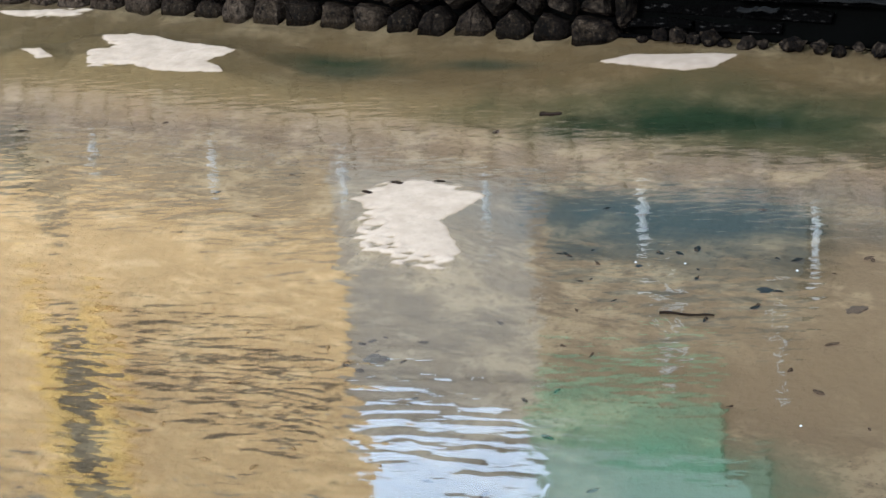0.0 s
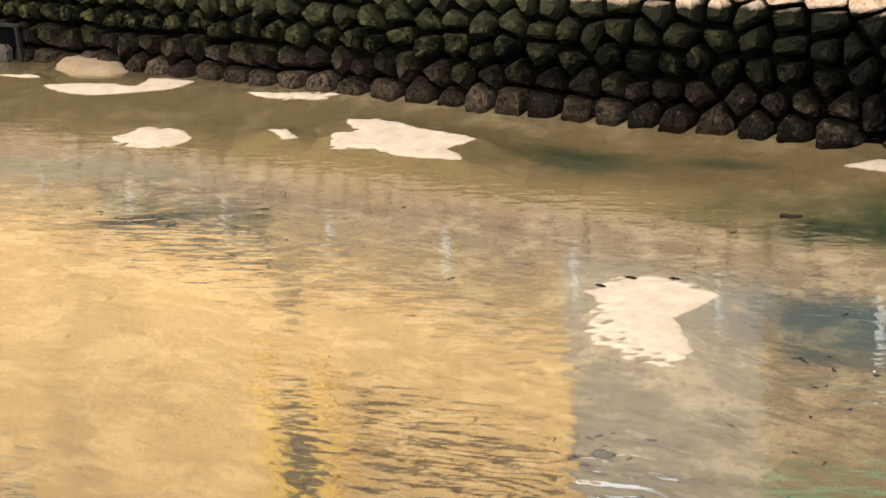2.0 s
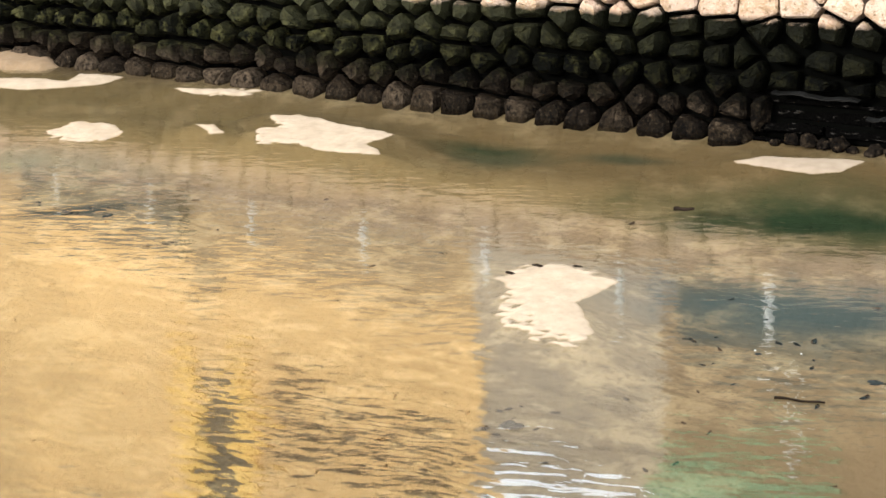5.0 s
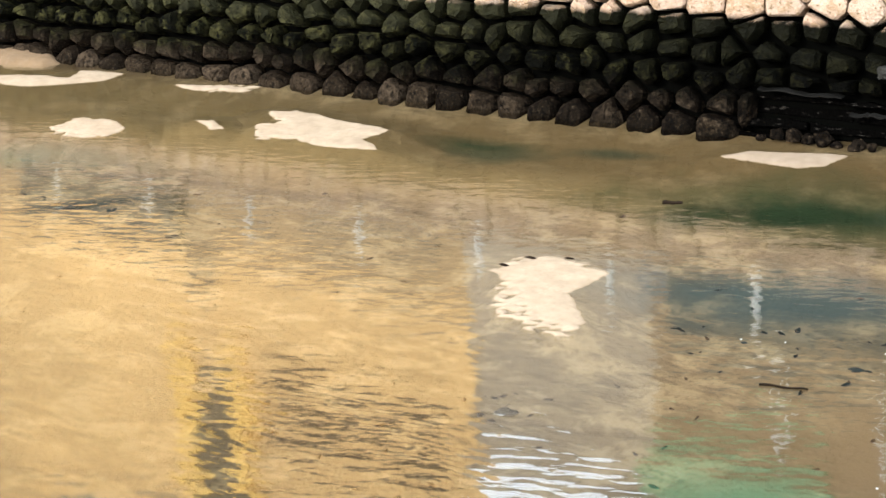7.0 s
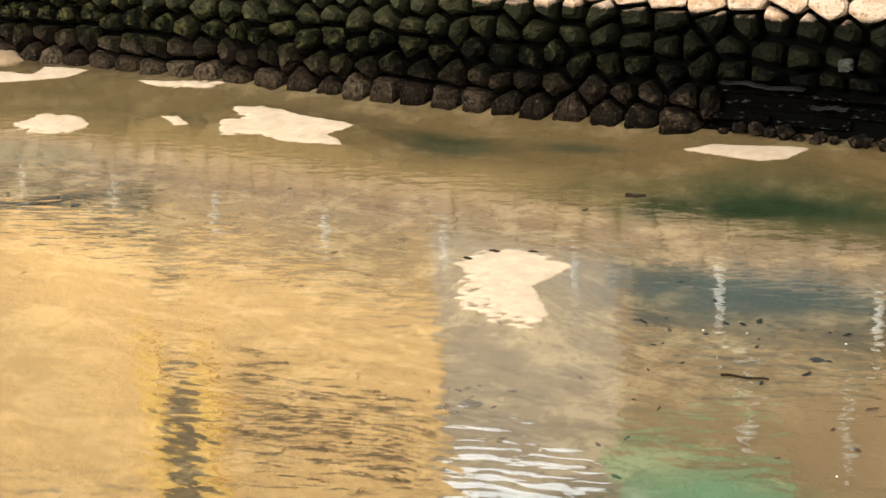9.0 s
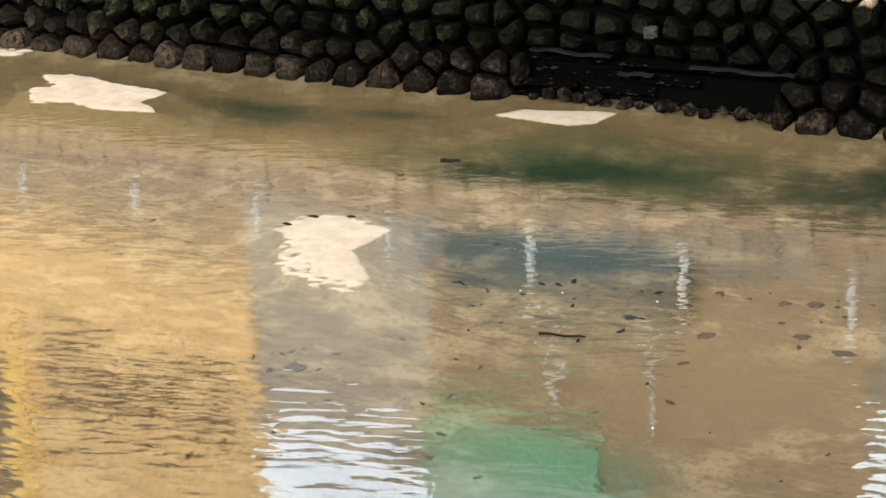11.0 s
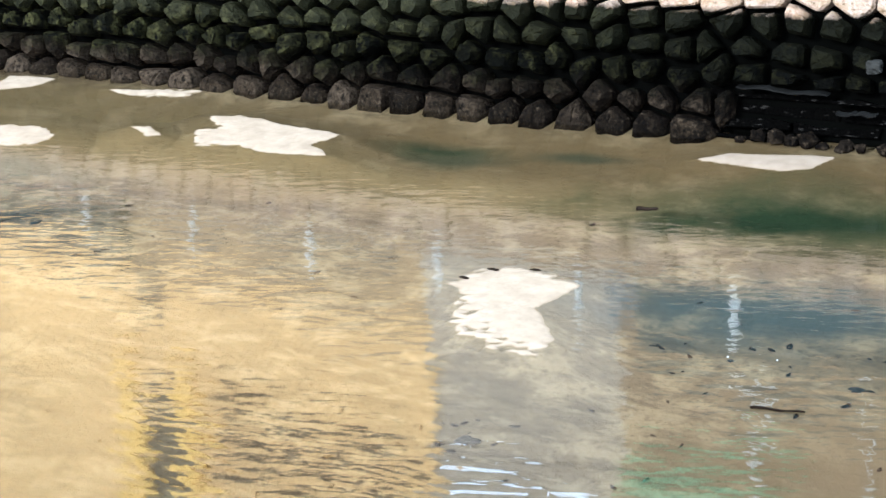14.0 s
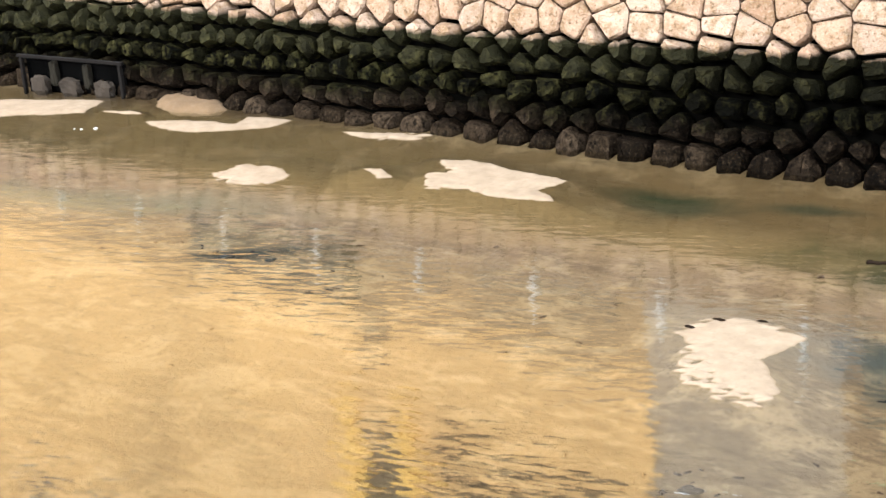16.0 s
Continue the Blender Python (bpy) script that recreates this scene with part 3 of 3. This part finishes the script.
tagged(part("coping", coping(), M_COPING), "pale stone coping along the wall top", "coping", kind="structure")

# ---- posts on the wall ----
def street_post():
    t = thing("street_post", "white painted metal post on the river wall", "post", group="posts along the river wall")
    bm = bmesh.new()
    bmesh.ops.create_cone(bm, cap_ends=True, segments=16, radius1=0.045, radius2=0.045, depth=0.8, matrix=Matrix.Translation((0, 0, 0.42)))
    part("shaft", bm, M_POST, t, smooth=False)
    bm = bmesh.new()
    bmesh.ops.create_uvsphere(bm, u_segments=16, v_segments=8, radius=0.055, matrix=Matrix.Translation((0, 0, 0.83)) @ Matrix.Diagonal((1, 1, 0.6, 1)))
    part("cap", bm, M_POST, t, smooth=True)
    bm = bmesh.new()
    bmesh.ops.create_cone(bm, cap_ends=True, segments=16, radius1=0.09, radius2=0.075, depth=0.04, matrix=Matrix.Translation((0, 0, 0.02)))
    part("foot_plate", bm, M_POST, t)
    return t


first_post = street_post()
post_at = lambda k: Matrix.Translation((-16.31 + 2.01 * k, 1.35, STREET_Z + 0.005))
first_post.matrix_basis = post_at(0)
for k in range(1, 19):
    copy_thing(first_post, post_at(k))


# ---- buildings on the far street ----
def window(parent, x, y, z, w, h, deep=0.12):
    """A framed window set into a facade that faces -y at y; its panes stand back in the frame."""
    f = 0.07
    bm = bmesh.new()
    for b in (box(x, x + f, y - 0.04, y + deep, z, z + h), box(x + w - f, x + w, y - 0.04, y + deep, z, z + h),
              box(x + f, x + w - f, y - 0.04, y + deep, z, z + f), box(x + f, x + w - f, y - 0.04, y + deep, z + h - f, z + h)):
        me = bpy.data.meshes.new("t")
        b.to_mesh(me)
        b.free()
        bm.from_mesh(me)
        bpy.data.meshes.remove(me)
    win = part("window", bm, M_FRAME, parent)
    part("pane", box(x + f, x + w - f, y - 0.015, y + 0.02, z + f, z + h - f), M_GLASS, win)
    part("sill", box(x - 0.05, x + w + 0.05, y - 0.1, y - 0.045, z - 0.06, z - 0.004, 0.008), M_FRAME, win)
    return win


def ochre_house():
    x0, x1, y = -26.0, -1.75, 6.0
    t = thing("apartment_building", "ochre rendered apartment building on the far street", "building", (x0, y, STREET_Z))
    rel = lambda bm: (bmesh.ops.translate(bm, vec=(-x0, -y, -STREET_Z), verts=bm.verts[:]), bm)[1]
    part("wall", rel(plot(x0, x1, y, y + 12, 5.9, 20.5, 13)), M_ORANGE, t)
    part("ground_floor", rel(plot(x0 + 0.05, x1 - 0.05, y + 0.05, y + 12, STREET_Z, 5.9, 13)), M_BASE, t, "taupe clad ground floor")
    part("roof", rel(plot(x0 - 0.2, x1 + 0.2, y - 0.3, y + 12.2, 20.5, 20.9, 13)), M_GREY, t)
    for cx in (-8.05,):
        part("stair_window", rel(box(cx - 0.42, cx + 0.42, y - 0.02, y + 0.1, 8.6, 17)), M_SHUTTER, t, "tall dark brown shutter strip")
        part("landing_window", rel(box(cx - 0.2, cx + 0.5, y - 0.03, y + 0.1, 5.95, 6.55, 0.01)), M_SHUTTER, t, "small dark landing window")
        for s in (-1, 1):
            part("pilaster", rel(box(cx + s * 0.7 - 0.26, cx + s * 0.7 + 0.26, y - 0.14, y, 7.8, 20.5, 0.01)), M_YELLOW, t, "bright yellow pilaster")
    for wx in ((-25.2, -20.3, -18.0, -13.3, -11.0, -6.4, -4.2)):
        for wz in (12.9, 15.4):
            window(t, wx - x0, 0.0, wz - STREET_Z, 1.2, 1.0)
    for lx in (-6.6, -5.15, -3.7):
        for lz in (8.2, 8.46, 8.72, 8.98):
            part("louvre_slat", rel(box(lx, lx + 1.38, y - 0.1, y - 0.01, lz, lz + 0.17, 0.008)), M_LOUVRE, t, "dark brown louvre slat")
    for dx in (-20.5, -16.6, -12.6, -8.8, -5.2):
        part("garage_door", rel(box(dx, dx + 2.9, y - 0.03, y + 0.1, 2.0, 4.7)), M_DOOR, t, "dark brown-grey garage door")
    part("sign_board", rel(box(-12.3, -8.1, y - 0.35, y - 0.034, 4.75, 5.4, 0.02)), M_NAVY, t, "dark slate sign board")
    part("ledge", rel(box(-6.9, x1, y - 0.12, y, 9.2, 9.32, 0.01)), M_BASE, t)
    return t


def brown_house():
    x0, x1, y = 1.8, 9.1, 6.0
    t = thing("shop_building", "brown rendered shop building with a navy awning and green panels", "building", (x0, y, STREET_Z))
    rel = lambda bm: (bmesh.ops.translate(bm, vec=(-x0, -y, -STREET_Z), verts=bm.verts[:]), bm)[1]
    part("wall", rel(plot(x0, x1, y, y + 9, STREET_Z, 14, 6.5, 1)), M_BROWN, t)
    part("roof", rel(plot(x0 - 0.2, x1 + 0.2, y - 0.25, y + 9.2, 14, 14.3, 6.5, 1)), M_GREY, t)
    part("awning", rel(box(x0 + 0.65, x1 - 2.8, y - 0.7, y, 2.3, 5.35, 0.05)), M_NAVY, t, "dark navy awning box")
    part("shutter_box", rel(box(x0 - 0.1, x0 + 0.6, y - 0.25, y, 3.9, 4.7, 0.03)), M_SLATE, t, "slate blue shutter box")
    part("green_panel", rel(box(x0, x0 + 3.0, y - 0.12, y, 7.6, 8.7, 0.01)), M_GREEN, t, "deep green balcony panel")
    part("mint_panel", rel(box(x0, x0 + 3.4, y - 0.12, y, 8.704, 11.5, 0.01)), M_MINT, t, "pale green panel")
    # in-between colour added to imitate the soft fade of the mirrored green
    part("blend_strip", rel(box(x0 + 3.404, x0 + 3.75, y - 0.1, y, 8.3, 11.5, 0.01)), M_BLEND, t, "thin green-brown strip added to soften the mirrored green edge")
    # upright cylinders added so that the water mirrors columns of bright glints
    for px, z0, z1, r in ((4.02, 5.3, 7.24, 0.065), (5.73, 5.6, 7.2, 0.035)):
        bm = bmesh.new()
        bmesh.ops.create_cone(bm, cap_ends=True, segments=10, radius1=r, radius2=r, depth=z1 - z0, matrix=Matrix.Translation((px, y - 0.08, (z0 + z1) / 2)))
        part("glint_cylinder", rel(bm), M_POST, t, "white upright cylinder standing in for a glint in the water")
    window(t, 5.3, 0.0, 10.2 - STREET_Z, 1.0, 1.2)
    part("shop_window", rel(box(2.2, 6.0, y - 0.02, y + 0.1, 2.3, 3.8)), M_GLASS, t, "dark shop window")
    return t


def grey_house(x0, x1, y, top, label, windows=True, paint=None):
    t = thing("low_house", label, "building", (x0, y, STREET_Z))
    h, w = top - STREET_Z, x1 - x0
    part("wall", plot(0, w, 0, 3, 0, h - 0.25, 0.8), paint or M_GREY, t)
    part("roof", plot(-0.04, w + 0.04, -0.2, 3.2, h - 0.25, h, 0.8), M_QUAY, t)
    k = 0.6
    while windows and k + 1.2 < w:
        window(t, k, 0.0, h - 2.4, 1.1, 1.2)
        k += 2.4
    return t


ochre_house()
brown_house()
grey_house(-1.84, 1.77, 6.06, 9.05, "low grey house between two taller buildings", False)
grey_house(9.0, 17.0, 6.1, 6.95, "low grey house beside the shop building", True, M_QUAY)
grey_house(17.2, 30.0, 6.4, 8.5, "grey flat-roofed house farther along the street")
grey_house(-40.0, -26.3, 6.4, 9.5, "grey flat-roofed house past the ochre building")


# ---- small things in the river ----
def intake_frame():
    t = thing("intake_frame", "rusty steel water intake frame over concrete blocks at the wall foot", "steel frame", (-6.68, -0.70, 0))
    t.rotation_euler = (0, radians(0.8), radians(9))
    part("beam", box(-1.02, 0.98, -0.03, 0.03, 0.46, 0.505, 0.008), M_RUST, t)
    # black sheet stands in for the shade in the openings under the beam
    part("backing", box(-0.95, 0.93, 0.09, 0.115, -0.2, 0.45), M_OPENING, t)
    for x in (-0.95, 0.92):
        part("leg", box(x - 0.024, x + 0.024, -0.03, 0.03, -0.3, 0.459, 0.008), M_RUST, t)
    for k, x in enumerate((-0.36, 0.27)):
        part("upright_stone", lump(0.06, 0.05, 0.17, k * 2.3 + 1), M_BLOCK, t, "dark weedy upright stone").location = (x, 0.03, 0.25)
    for k, x in enumerate((-0.63, -0.05, 0.58)):
        part("footing_block", lump(0.15 + 0.02 * (k % 2), 0.07, 0.13, k * 1.9), M_PALE_BLOCK, t, "worn grey concrete block").location = (x, 0.0, 0.07)
    return t


def lump(rx, ry, rz, seed):
    """A worn block: a cube with soft corners and an uneven face."""
    bm = bmesh.new()
    bmesh.ops.create_cube(bm, size=2)
    bmesh.ops.subdivide_edges(bm, edges=bm.edges[:], cuts=3, use_grid_fill=True)
    for v in bm.verts:
        k = 1 / (sum(abs(c) ** 5 for c in v.co) ** 0.2)
        v.co *= k * (1 + 0.32 * noise.noise(v.co * 1.7 + Vector((seed, 0, seed))))
        v.co = Vector((v.co.x * rx, v.co.y * ry, v.co.z * rz))
    return bm


intake_frame()


def twig(x, y, turn, length, thick, label):
    bm = bmesh.new()
    pts = [Vector((length * (i / 9 - 0.5), 0.013 * length * math.sin(i * 0.9), 0.003 * math.sin(i))) for i in range(10)]
    rings = []
    for i, p in enumerate(pts):
        r = thick * (1 - 0.04 * i) * (0.85 + 0.25 * math.sin(i * 2.1) ** 2)
        rings.append([bm.verts.new(p + Vector((0, r * math.cos(a), r * math.sin(a)))) for a in (k * math.pi / 3 for k in range(6))])
    for a, b in zip(rings, rings[1:]):
        for k in range(6):
            bm.faces.new((a[k], a[(k + 1) % 6], b[(k + 1) % 6], b[k]))
    bm.faces.new(rings[0]), bm.faces.new(rings[-1])
    ob = part("floating_twig", bm, M_TWIG, None, smooth=True)
    ob.matrix_basis = pose(x, y, 0.006, 0, 0, turn)
    return tagged(ob, label, "twig", "twigs in the river")


twig(9.13, -5.16, 13, 0.38, 0.0115, "dark wet twig floating on the water")
twig(6.44, -1.89, 20, 0.2, 0.022, "short dark stub of wood floating on the water")


def wet_stone(x, y, size, seed, flat=0.3):
    bm = bmesh.new()
    bmesh.ops.create_icosphere(bm, subdivisions=3, radius=size)
    for v in bm.verts:
        v.co *= 1 + 0.6 * noise.noise(v.co / size * 1.3 + Vector((seed, 0, 0))) + 0.3 * noise.noise(v.co / size * 4 + Vector((0, seed, 0)))
        v.co.z *= flat
        v.co.x *= 1.5
    ob = part("submerged_stone", bm, M_WETROCK, None, smooth=True)
    ob.matrix_basis = pose(x, y, bed_height(x, y) + size * flat * 0.2, 0, 0, seed * 37 % 50)
    return tagged(ob, "dark flat stone lying on the river bed", "stone", "stones on the river bed")


# the pair at (0.41, -4.36), (0.9, -4.2) stands in for a dark mirrored band
for i, (x, y, s) in enumerate(((10.76, -3.54, 0.13), (10.5, -3.6, 0.08), (10.1, -4.44, 0.12), (10.83, -4.21, 0.12), (11.23, -4.37, 0.13), (7.24, -6.24, 0.14), (7.17, -4.25, 0.10),
                               (7.63, -4.84, 0.11), (7.9, -4.95, 0.07), (0.41, -4.36, 0.14), (0.9, -4.2, 0.09), (11.16, -0.58, 0.16), (9.39, -4.33, 0.10),
                               (8.35, -4.25, 0.06), (7.45, -4.6, 0.06))):
    wet_stone(x, y, s * 0.42, i * 1.7 + 0.4)


def foam_fleck(x, y, s):
    bm = bmesh.new()
    bmesh.ops.create_icosphere(bm, subdivisions=2, radius=s)
    for v in bm.verts:
        v.co.z *= 0.4
        v.co *= 1 + 0.3 * noise.noise(v.co / s + Vector((x, y, 0)))
    ob = part("foam_fleck", bm, M_FOAM, None, smooth=True)
    ob.location = (x, y, 0.002)
    return tagged(ob, "small white fleck of foam floating on the water", "foam", "foam flecks on the river")


for x, y, s in ((9.6, -4.25, 0.014), (8.45, -4.5, 0.012), (8.8, -4.4, 0.011), (10.35, -6.3, 0.014), (11.9, -4.0, 0.012), (11.2, -3.95, 0.01), (8.3, -6.9, 0.012), (-4.91, -1.99, 0.03), (-4.75, -1.88, 0.042), (-5.02, -2.02, 0.02)):
    foam_fleck(x, y, s * 0.7)


def litter_and_dark_flakes():
    """Dead leaves and bits of weed that have settled on the sand, in drifts; some flakes imitate dark reflections."""
    rng = random.Random(11)
    bm = bmesh.new()
    for cx, cy, sx, sy, count in ((7.6, -4.6, 0.55, 0.3, 26), (8.9, -3.9, 1.2, 0.4, 14), (10.8, -3.6, 0.5, 0.15, 12), (0.5, -4.25, 0.6, 0.14, 18), (7.2, -6.2, 0.25, 0.15, 12), (9.5, -5.6, 1.6, 0.7, 16), (6.0, -6.6, 1.8, 0.8, 14), (4.0, -3.6, 2.0, 1.2, 14), (8.0, -7.6, 1.4, 0.6, 16)):
        for _ in range(count):
            x, y, r, turn = rng.gauss(cx, sx), rng.gauss(cy, sy), rng.uniform(0.012, 0.034), rng.uniform(0, 6.3)
            z = bed_height(x, y) + 0.012
            ring = []
            for k in range(7):
                a, far = k * 2 * math.pi / 7, r * rng.uniform(0.5, 1.1)
                u, v = 2.0 * far * math.cos(a), 0.9 * far * math.sin(a)
                ring.append(bm.verts.new((x + u * math.cos(turn) - v * math.sin(turn), y + u * math.sin(turn) + v * math.cos(turn), z + rng.uniform(-0.004, 0.008))))
            top = bm.verts.new((x, y, z + 0.012))
            for k in range(7):
                bm.faces.new((ring[k], ring[(k + 1) % 7], top))
    # flakes on the toothed sand bar's upper rim, standing in for dark mirrored water notches
    for cx, cy in ((5.8, -4.02), (5.93, -3.76), (6.27, -3.63)):
        for _ in range(5):
            x, y, r, turn = cx + rng.uniform(-0.05, 0.05), cy + rng.uniform(-0.015, 0.015), rng.uniform(0.014, 0.024), rng.uniform(0.2, 0.9)
            ring = [bm.verts.new((x + 2 * r * math.cos(k * 1.047 + turn), y + 0.9 * r * math.sin(k * 1.047 + turn), 0.016 + rng.uniform(0, 0.008))) for k in range(6)]
            top = bm.verts.new((x, y, 0.032))
            for k in range(6):
                bm.faces.new((ring[k], ring[(k + 1) % 6], top))
    return tagged(part("litter_and_dark_flakes", bm, M_TWIG), "dark dead leaves scattered over the river bed, some flakes imitating dark reflections", "leaf litter", kind="stuff")


litter_and_dark_flakes()

# ---- the stones of the far wall ----
def build_stones():
    rng = random.Random(5)
    seeds = stone_seeds(-19, 18, rng)
    near, far = [], []
    for s in seeds:
        if SLAB_U0 < s[0] < SLAB_U1 and s[1] < 0.5:
            continue                    # flat slabs in courses fill this stretch
        near_by = [o for o in seeds if o is not s and abs(o[0] - s[0]) < 1.6 and abs(o[1] - s[1]) < 1.3]
        cell = [(s[0] - 0.8, -0.5), (s[0] + 0.8, -0.5), (s[0] + 0.8, STREET_Z), (s[0] - 0.8, STREET_Z)]
        for o in near_by:
            if cell:
                cell = cut(cell, s, o)
        if cell and s[1] < 0.5 and SLAB_U0 - 0.8 < s[0] <= SLAB_U0:
            cell = cut(cell, (SLAB_U0 - 1, s[1]), (SLAB_U0 + 1, s[1]))
        elif cell and s[1] < 0.5 and SLAB_U1 <= s[0] < SLAB_U1 + 0.8:
            cell = cut(cell, (SLAB_U1 + 1, s[1]), (SLAB_U1 - 1, s[1]))
        elif cell and SLAB_U0 < s[0] < SLAB_U1 and s[1] > 0.5:
            cell = cut(cell, (s[0], 1.48), (s[0], -0.48))
        shape = stone_verts(cell, s, rng)
        if shape:
            (near if -9.6 < s[0] < 11.6 and s[1] > -0.1 else far).append((s, shape))
    near.sort(key=lambda q: abs(q[0][0] - 2))
    far += near[300:]
    for s, (rings, mid) in near[:300]:
        origin = on_wall(mid[0], mid[1])
        bm = bmesh.new()
        stone_bm(bm, rings, mid, origin)
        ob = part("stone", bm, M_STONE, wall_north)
        ob.location = origin
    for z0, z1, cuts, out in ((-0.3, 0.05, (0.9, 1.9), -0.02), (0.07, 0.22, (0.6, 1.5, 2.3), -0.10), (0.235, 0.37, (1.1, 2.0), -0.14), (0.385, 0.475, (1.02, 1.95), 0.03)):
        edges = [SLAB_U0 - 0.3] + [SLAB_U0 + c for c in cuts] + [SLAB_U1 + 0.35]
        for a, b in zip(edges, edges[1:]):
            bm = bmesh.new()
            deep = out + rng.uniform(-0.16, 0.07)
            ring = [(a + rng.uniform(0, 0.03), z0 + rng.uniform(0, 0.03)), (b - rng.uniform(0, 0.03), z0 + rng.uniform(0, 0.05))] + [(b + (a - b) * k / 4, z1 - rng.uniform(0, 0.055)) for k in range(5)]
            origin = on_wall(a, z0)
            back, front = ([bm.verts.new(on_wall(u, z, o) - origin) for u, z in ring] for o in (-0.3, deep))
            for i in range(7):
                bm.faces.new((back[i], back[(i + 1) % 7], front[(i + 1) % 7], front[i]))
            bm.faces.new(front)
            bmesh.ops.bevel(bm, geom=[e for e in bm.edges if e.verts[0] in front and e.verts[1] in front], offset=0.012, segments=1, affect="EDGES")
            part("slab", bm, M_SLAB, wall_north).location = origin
    for k in range(16):
        u, size = SLAB_U0 + 0.1 + 2.75 * k / 15 + rng.uniform(-0.06, 0.06), rng.uniform(0.05, 0.105)
        bm = bmesh.new()
        bmesh.ops.create_icosphere(bm, subdivisions=2, radius=size)
        for v in bm.verts:
            v.co *= 1 + 0.6 * noise.noise(v.co / size * 1.2 + Vector((k * 3.1, 0, 0)))
            v.co.z *= 0.8
        part("rubble_stone", bm, M_STONE, wall_north).location = on_wall(u, rng.uniform(-0.02, 0.05), 0.02)
    for u0, u1, z in ((6.3, 7.25, 0.50), (8.15, 9.3, 0.46), (7.35, 7.75, 0.33)):
        bm = bmesh.new()
        bmesh.ops.create_cube(bm, size=2)
        bmesh.ops.subdivide_edges(bm, edges=[e for e in bm.edges if abs(e.verts[0].co.x - e.verts[1].co.x) > 1], cuts=11)
        for v in bm.verts:
            w = noise.noise(Vector((v.co.x * 5 + u0, v.co.z, 2)))
            v.co = Vector((v.co.x * (u1 - u0) / 2, v.co.y * 0.05, v.co.z * (0.008 + 0.012 * w) + 0.03 * noise.noise(Vector((v.co.x * 3, u0, 0)))))
        ob = part("ledge_stone", bm, M_LEDGE, wall_north, "thin grey ledge of broken slab")
        ob.matrix_basis = Matrix.Translation(on_wall((u0 + u1) / 2, z, 0.045)) @ BANK.to_3x3().to_4x4()
    chip = part("chipped_stone", lump(0.075, 0.06, 0.065, 3.3), M_CHIP, wall_north, "pale freshly chipped stone")
    chip.location = on_wall(7.69, 0.785, 0.11)
    bm = bmesh.new()
    for s, (rings, mid) in far:
        stone_bm(bm, rings, mid, Vector((0, 0, 0)))
    tagged(part("farther_stones", bm, M_STONE_FAR, wall_north), kind="stuff")


build_stones()
